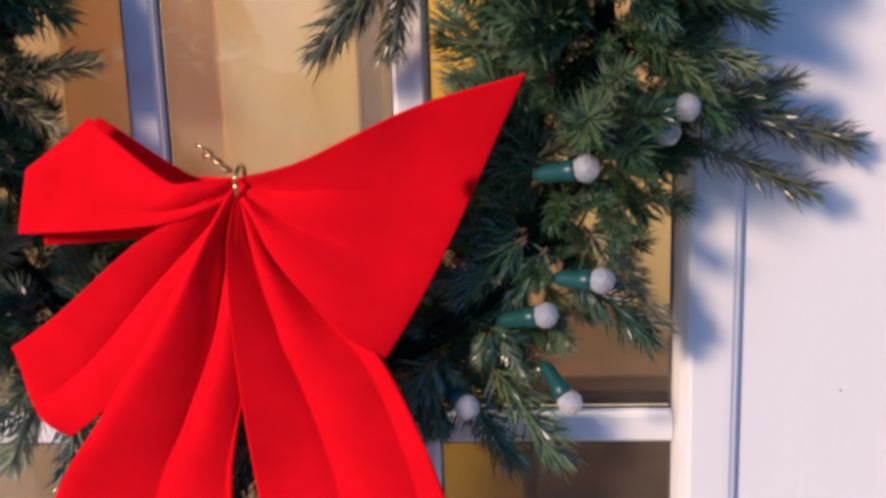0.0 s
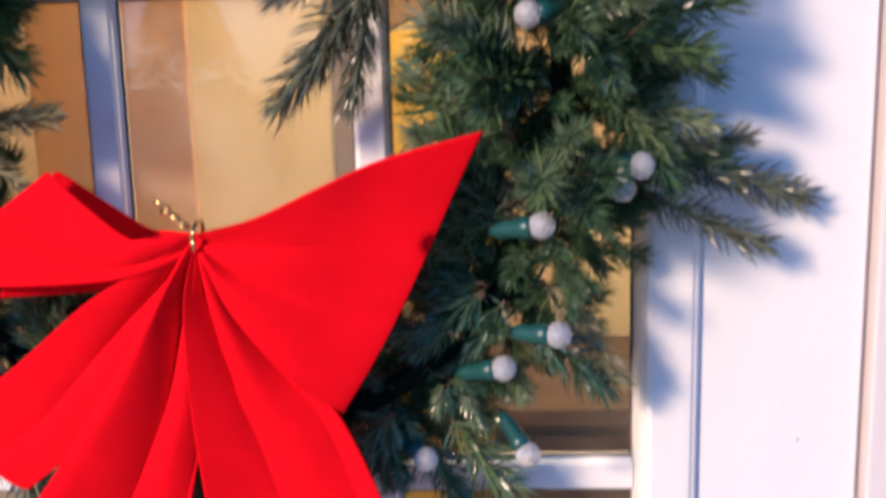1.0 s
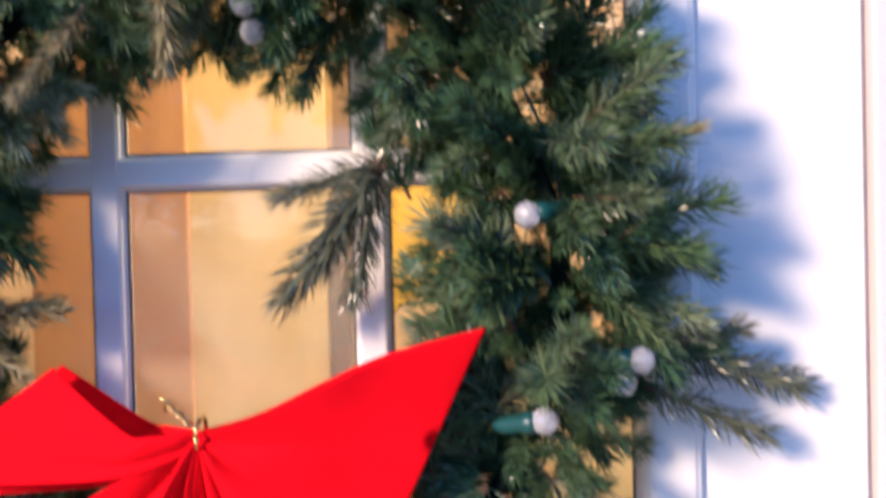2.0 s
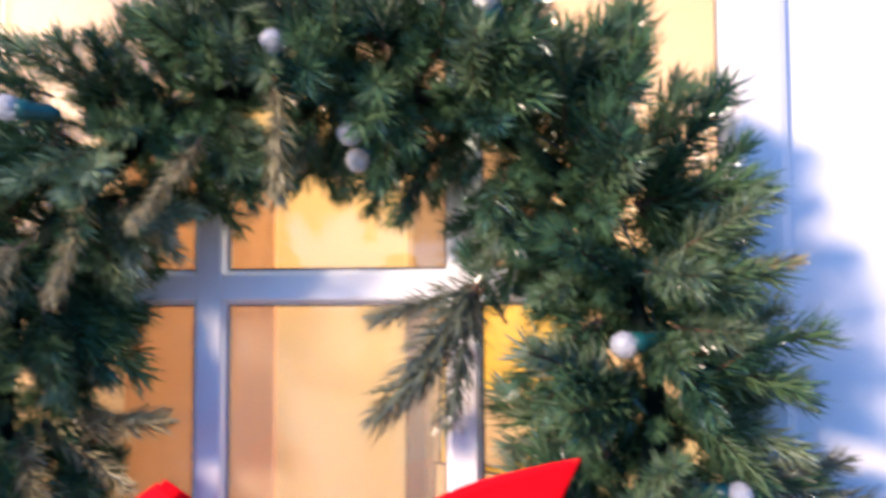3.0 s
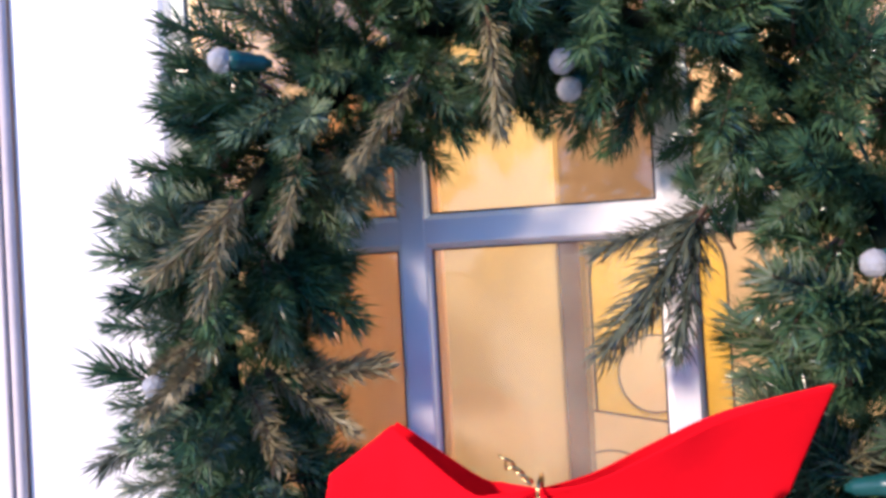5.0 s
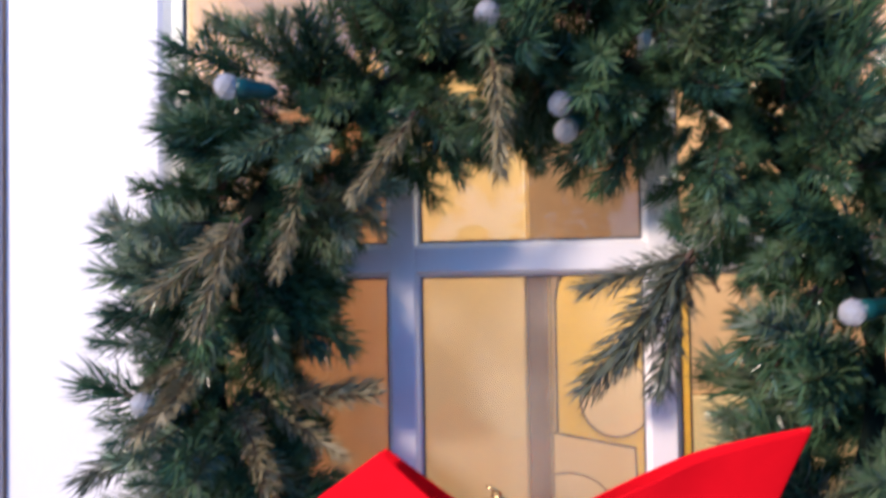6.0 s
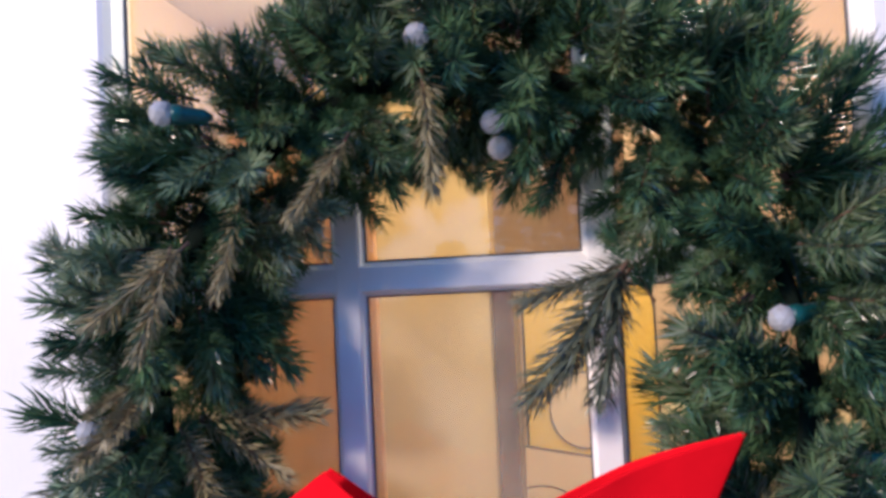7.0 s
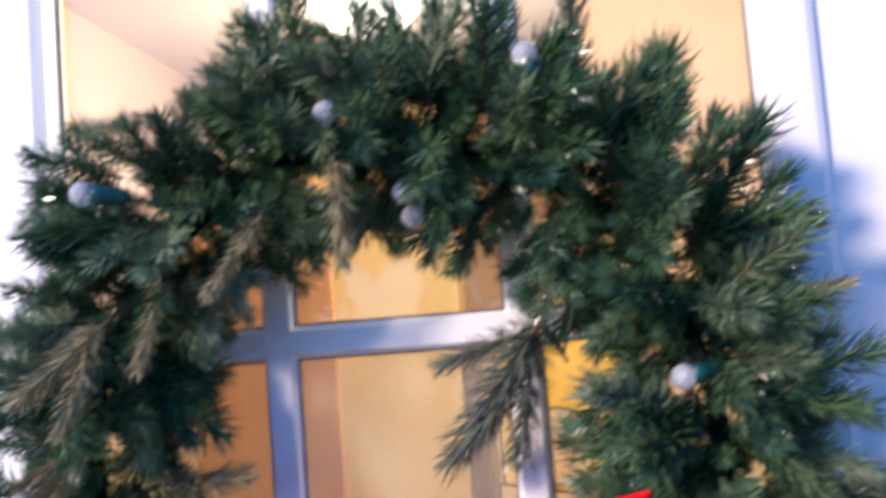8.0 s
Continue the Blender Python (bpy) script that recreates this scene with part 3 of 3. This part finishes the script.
for k in range(640):
    angle = 2 * math.pi * (k + rnd.random()) / 640
    base, d, size = sprig(rnd, angle, radians((-95, -50, 0, 50, 95, 70)[k % 6] + rnd.uniform(-25, 25)), rnd.uniform(-1.0, 1.0))
    if hides_lamp(base, d, 0.085 * size):
        base = Vector((base.x, -0.030, base.z))
        d = Vector((d.x, 0.0, d.z))
    base = Vector((base.x, base.y * 0.7, base.z))
    me = rnd.choice(GREEN_TIPS)[1]
    co = np.empty(len(me.vertices) * 3)
    me.vertices.foreach_get("co", co)
    m = np.array(tip_pose(base, d, rnd.uniform(0, 360), size * 0.66))
    start = sum(len(v) for v in verts)
    verts.append(co.reshape(-1, 3) @ m[:3, :3].T + m[:3, 3])
    for p in me.polygons:
        faces.append([start + v for v in p.vertices])
for k in range(380):
    # a flat layer close to the door
    angle = 2 * math.pi * (k + rnd.random()) / 380
    rad = Vector((math.sin(angle), 0, math.cos(angle)))
    tan = Vector((math.cos(angle), 0, -math.sin(angle)))
    base = Vector((WX, -0.024, WZ)) + rad * (WR + rnd.uniform(-0.035, 0.03))
    d = rad * rnd.choice((-0.75, 0.6, 0.6)) + tan * rnd.uniform(-1.0, 1.0)
    me = rnd.choice(GREEN_TIPS)[1]
    co = np.empty(len(me.vertices) * 3)
    me.vertices.foreach_get("co", co)
    m = np.array(tip_pose(base, d, rnd.uniform(0, 360), 0.66))
    start = sum(len(v) for v in verts)
    flat = co.reshape(-1, 3) @ m[:3, :3].T + m[:3, 3]
    flat[:, 1] = np.minimum(flat[:, 1], -0.010)
    verts.append(flat)
    for p in me.polygons:
        faces.append([start + v for v in p.vertices])
me = bpy.data.meshes.new("inner_foliage")
me.from_pydata(np.concatenate(verts).tolist(), [], faces)
me.materials.append(NEEDLE)
tagged(adopt(new("inner_foliage", me), wreath), kind="stuff")

# single sprays that stand out: base, end, brown or green
SPRAYS = (
    ((0.098, -0.07, 1.605), (0.020, -0.05, 1.500), 2), ((0.095, -0.06, 1.60), (0.072, -0.05, 1.498), 2), ((0.10, -0.06, 1.605), (0.020, -0.05, 1.570), 2), ((0.10, -0.06, 1.60), (0.045, -0.055, 1.520), 2),
    ((-0.030, -0.13, 1.735), (-0.0185, -0.140, 1.646), 1), ((-0.205, -0.135, 1.628), (-0.220, -0.155, 1.547), 1), ((-0.192, -0.135, 1.630), (-0.266, -0.150, 1.570), 1), ((-0.165, -0.11, 1.66), (-0.172, -0.135, 1.585), 1), ((-0.085, -0.11, 1.70), (-0.125, -0.12, 1.635), 1),
    ((0.290, -0.05, 1.468), (0.3945, -0.018, 1.434), 2), ((0.270, -0.06, 1.445), (0.3625, -0.051, 1.403), 2), ((0.26, -0.05, 1.47), (0.346, -0.05, 1.484), 2),
    ((0.20, -0.07, 1.39), (0.262, -0.05, 1.315), 1), ((0.19, -0.08, 1.36), (0.258, -0.05, 1.302), 0), ((0.135, -0.055, 1.29), (0.192, -0.030, 1.205), 0), ((0.115, -0.055, 1.275), (0.160, -0.030, 1.19), 0),
    ((0.139, -0.06, 1.745), (0.139, -0.08, 1.85), 2), ((-0.045, -0.07, 1.75), (-0.056, -0.08, 1.84), 2), ((0.18, -0.05, 1.70), (0.212, -0.06, 1.795), 0), ((0.20, -0.04, 1.68), (0.243, -0.06, 1.752), 0), ((0.23, -0.06, 1.600), (0.312, -0.08, 1.616), 1),
    ((-0.25, -0.06, 1.62), (-0.3425, -0.083, 1.625), 0), ((-0.26, -0.05, 1.48), (-0.3645, -0.060, 1.518), 0), ((-0.27, -0.05, 1.49), (-0.366, -0.06, 1.427), 2), ((-0.24, -0.06, 1.65), (-0.318, -0.08, 1.662), 0),
    ((-0.18, -0.05, 1.786), (-0.262, -0.05, 1.786), 1), ((-0.25, -0.06, 1.58), (-0.333, -0.08, 1.558), 0), ((0.16, -0.07, 1.43), (0.235, -0.10, 1.475), 2), ((0.115, -0.06, 1.575), (0.080, -0.05, 1.640), 0),
    ((-0.20, -0.07, 1.69), (-0.288, -0.09, 1.716), 0), ((-0.20, -0.07, 1.71), (-0.278, -0.09, 1.746), 0), ((-0.19, -0.06, 1.70), (-0.284, -0.08, 1.688), 0), ((-0.20, -0.08, 1.68), (-0.270, -0.12, 1.700), 0),
    ((-0.20, -0.09, 1.735), (-0.272, -0.115, 1.757), 0), ((-0.19, -0.10, 1.700), (-0.268, -0.125, 1.690), 0), ((-0.21, -0.06, 1.70), (-0.292, -0.07, 1.702), 0), ((-0.21, -0.08, 1.72), (-0.250, -0.09, 1.778), 0), ((-0.205, -0.09, 1.695), (-0.232, -0.130, 1.655), 0), ((-0.195, -0.08, 1.745), (-0.232, -0.11, 1.778), 0), ((-0.215, -0.06, 1.725), (-0.290, -0.08, 1.735), 0),
    ((-0.225, -0.020, 1.635), (-0.148, -0.012, 1.605), 0), ((-0.23, -0.020, 1.605), (-0.150, -0.012, 1.578), 0), ((-0.23, -0.020, 1.575), (-0.160, -0.014, 1.548), 0), ((-0.20, -0.022, 1.655), (-0.140, -0.012, 1.628), 0), ((-0.235, -0.03, 1.60), (-0.165, -0.030, 1.590), 0), ((-0.225, -0.03, 1.62), (-0.158, -0.028, 1.560), 0),
    ((-0.075, -0.07, 1.755), (-0.082, -0.085, 1.850), 0), ((-0.02, -0.06, 1.765), (-0.012, -0.08, 1.858), 0), ((0.03, -0.07, 1.765), (0.045, -0.09, 1.855), 0), ((0.075, -0.06, 1.755), (0.092, -0.08, 1.845), 0), ((0.175, -0.05, 1.70), (0.199, -0.075, 1.797), 0), ((0.165, -0.06, 1.70), (0.188, -0.085, 1.780), 0), ((0.185, -0.06, 1.70), (0.214, -0.08, 1.765), 0), ((0.22, -0.05, 1.66), (0.262, -0.07, 1.745), 0), ((0.21, -0.06, 1.66), (0.270, -0.085, 1.735), 0), ((0.225, -0.06, 1.65), (0.286, -0.075, 1.702), 0), ((0.20, -0.07, 1.67), (0.243, -0.10, 1.738), 0),
    ((-0.015, -0.035, 1.770), (-0.004, -0.035, 1.680), 0), ((0.010, -0.035, 1.775), (0.016, -0.040, 1.684), 0), ((0.035, -0.035, 1.770), (0.034, -0.040, 1.680), 0), ((0.0, -0.05, 1.775), (0.004, -0.055, 1.700), 0), ((0.05, -0.05, 1.77), (0.028, -0.055, 1.690), 0),

)
for k, (a, b, kind) in enumerate(SPRAYS):
    d = Vector(b) - Vector(a)
    me = (GREEN_TIPS, BROWN_TIPS, OLIVE_TIPS)[kind][k % 4]
    add_tip(me, tip_pose(a, d, 40.0 * k, d.length / (0.098 if kind == 0 else 0.110)))


# ---- string of lights in the wreath ----
lights = thing("string_lights", (WX, -0.08, WZ - 0.28), "unlit string lights with faceted clear bulbs in the wreath", "string lights")


def faceted_bulb(at, axis, radius):
    bm = bmesh.new()
    bmesh.ops.create_icosphere(bm, subdivisions=2, radius=radius)
    for v in bm.verts:
        v.co = v.co + Vector(at)
    return bm


def lamp(at, away):
    """A globe bulb at a place, with its socket leading away from it."""
    at, away = Vector(at), Vector(away).normalized()
    s = turned([(0.0064, 0.006), (0.0070, 0.008), (0.0070, 0.013), (0.0062, 0.014), (0.0054, 0.028), (0.0040, 0.030), (0.0020, 0.034)], at, away, 14)
    socket = part("socket", s, SOCKET, lights, "green plastic socket", True)
    bulb = new("bulb", finish("bulb", faceted_bulb(at, away, 0.0090), BULB))
    adopt(bulb, socket)
    return socket


for at, away in LAMPS:
    lamp(at, away)
wire = [ring_point(2 * math.pi * k / 90, radians(150 + 20 * math.sin(k * 0.35)), 0.026 + 0.003 * math.sin(k * 0.7)) for k in range(90)]
part("wire", tube(wire, 0.0012, 6), SOCKET, lights, "thin green cable", True)


# ---- the bow ----
KNOT = Vector((-0.0145, -0.128, 1.4300))
bow = thing("bow", (KNOT.x, -0.11, 1.12), "large red velvet bow wired to the wreath", "bow")


def curve_at(pts, u):
    """A smooth curve through a few points."""
    n = len(pts) - 1
    k = min(int(u * n), n - 1)
    f = u * n - k
    p = [Vector(pts[max(0, min(n, k + j))]) for j in (-1, 0, 1, 2)]
    return 0.5 * ((2 * p[1]) + (p[2] - p[0]) * f + (2 * p[0] - 5 * p[1] + 4 * p[2] - p[3]) * f * f + (3 * p[1] - p[0] - 3 * p[2] + p[3]) * f ** 3)


def ribbon(name, side_a, side_b, folds, amp, y_end, bulge, belly=0.0, phase=0.0, nu=44, nv=56, fork=0.0, fade=0.80, dent=None, corner=0.0):
    """A gathered ribbon that fans out from the knot between two sides (x, z); folds radiate from the knot."""
    bm = bmesh.new()
    ks = [(KNOT.x, KNOT.z + 0.004)] + list(side_a), [(KNOT.x, KNOT.z - 0.006)] + list(side_b)
    grid = []
    for i in range(nu + 1):
        u = i / nu
        row = []
        for j in range(nv + 1):
            v = j / nv
            reach = u * (1.0 - fork * (1 - abs(2 * v - 1)) * u)
            a, b = curve_at(ks[0], reach), curve_at(ks[1], reach)
            p = a.lerp(b, v)
            chord = (b - a)
            outward = Vector((-chord.y, chord.x)) if (-chord.y) * (p.x - KNOT.x) + chord.x * (p.y - KNOT.z) > 0 else Vector((chord.y, -chord.x))
            p = p + outward * bulge * (min(v / corner, (1 - v) / (1 - corner)) if corner else math.sin(math.pi * v ** 1.5)) * u * u
            w = v + 0.07 * math.sin(7 * v + 2.3 * phase) + 0.02 * math.sin(5 * u + 3 * v)
            gather = min(1.0, u * 7.0) * max(0.12, 1.0 - u * fade)
            crease = abs(math.sin(math.pi * folds * w + phase)) ** 0.75 * (0.75 + 0.25 * math.sin(2.1 * folds * v + 3 * phase))
            y = KNOT.y + (y_end - KNOT.y) * u - amp * gather * (crease - 0.5) - belly * math.sin(math.pi * u) - 0.004 * math.sin(3.1 * v + 4 * u + phase) * u
            if dent:
                y += 0.014 * math.exp(-((p.x - dent[0]) ** 2 + (p.y - dent[1]) ** 2) / 0.0045 ** 2)
            row.append(bm.verts.new((p.x, y, p.y)))
        grid.append(row)
    for i in range(nu):
        for j in range(nv):
            bm.faces.new((grid[i][j], grid[i][j + 1], grid[i + 1][j + 1], grid[i + 1][j]))
    ob = part(name, bm, VELVET, bow, smooth=True)
    sol = ob.modifiers.new("cloth", "SOLIDIFY")
    sol.thickness, sol.offset = 0.0014, 0.0
    return ob


# loops: a front and a back face that meet at the outer edge
RL_A, RL_B = [(0.019, 1.441), (0.060, 1.459), (0.101, 1.476), (0.163, 1.492)], [(0.000, 1.392), (0.022, 1.362), (0.046, 1.334), (0.071, 1.316)]
ribbon("loop", RL_A, RL_B, 2.7, 0.013, -0.118, 0.02, 0.012, 0.9, fade=1.25, nu=80, nv=80, dent=(0.131, 1.4225))
ribbon("loop_back", RL_A, RL_B, 1.5, 0.006, -0.112, 0.015, -0.018, 1.2)
LL_A, LL_B = [(-0.040, 1.433), (-0.060, 1.4355), (-0.111, 1.4725)], [(-0.050, 1.410), (-0.095, 1.404), (-0.162, 1.4005)]
ribbon("loop", LL_A, LL_B, 1.5, 0.008, -0.116, 0.20, 0.014, 0.2, corner=0.58)
ribbon("loop_back", LL_A, [(-0.050, 1.400), (-0.090, 1.392), (-0.152, 1.391)], 1.2, 0.005, -0.104, 0.16, -0.020, 0.9, corner=0.58)
# tails
ribbon("tail", [(-0.050, 1.412), (-0.086, 1.392), (-0.143, 1.347), (-0.182, 1.322)], [(-0.040, 1.385), (-0.068, 1.345), (-0.107, 1.292), (-0.143, 1.262)], 1.4, 0.017, -0.112, 0.16, 0.006, 0.8, fade=0.85)
ribbon("tail", [(-0.045, 1.385), (-0.072, 1.342), (-0.113, 1.284), (-0.157, 1.219), (-0.178, 1.13)], [(-0.012, 1.385), (-0.017, 1.320), (-0.031, 1.260), (-0.036, 1.219), (-0.040, 1.12)], 1.8, 0.026, -0.118, 0.02, 0.006, 0.4, fork=0.10, fade=0.80)
ribbon("tail", [(-0.024, 1.385), (-0.0235, 1.320), (-0.020, 1.260), (-0.018, 1.219), (-0.012, 1.12)], [(0.006, 1.392), (0.040, 1.345), (0.072, 1.311), (0.107, 1.219), (0.122, 1.13)], 1.8, 0.025, -0.116, 0.02, 0.006, 1.1, fork=0.10, fade=0.80)
# the wire that gathers it
tie = thing("wire_tie", (KNOT.x, KNOT.y, KNOT.z), "twisted gold wire tie round the bow", "wire tie")
part("loop", tube([(KNOT.x + 0.0012 * math.sin(a * 0.7), KNOT.y + 0.004 - 0.0125 * math.cos(a * 0.628), KNOT.z + 0.0015 + 0.0105 * math.sin(a * 0.628)) for a in range(11)], 0.0014, 8), GOLD, tie, smooth=True)
for k in range(2):
    pts = [(KNOT.x - 0.004 - 0.0022 * i + 0.0022 * math.sin(1.3 * i + math.pi * k), KNOT.y - 0.002 + 0.0022 * math.cos(1.3 * i + math.pi * k), KNOT.z + 0.008 + 0.0022 * i - (0.004 * k if i > 5 else 0)) for i in range(9)]
    part("twist", tube(pts, 0.0011, 6), GOLD, tie, smooth=True)
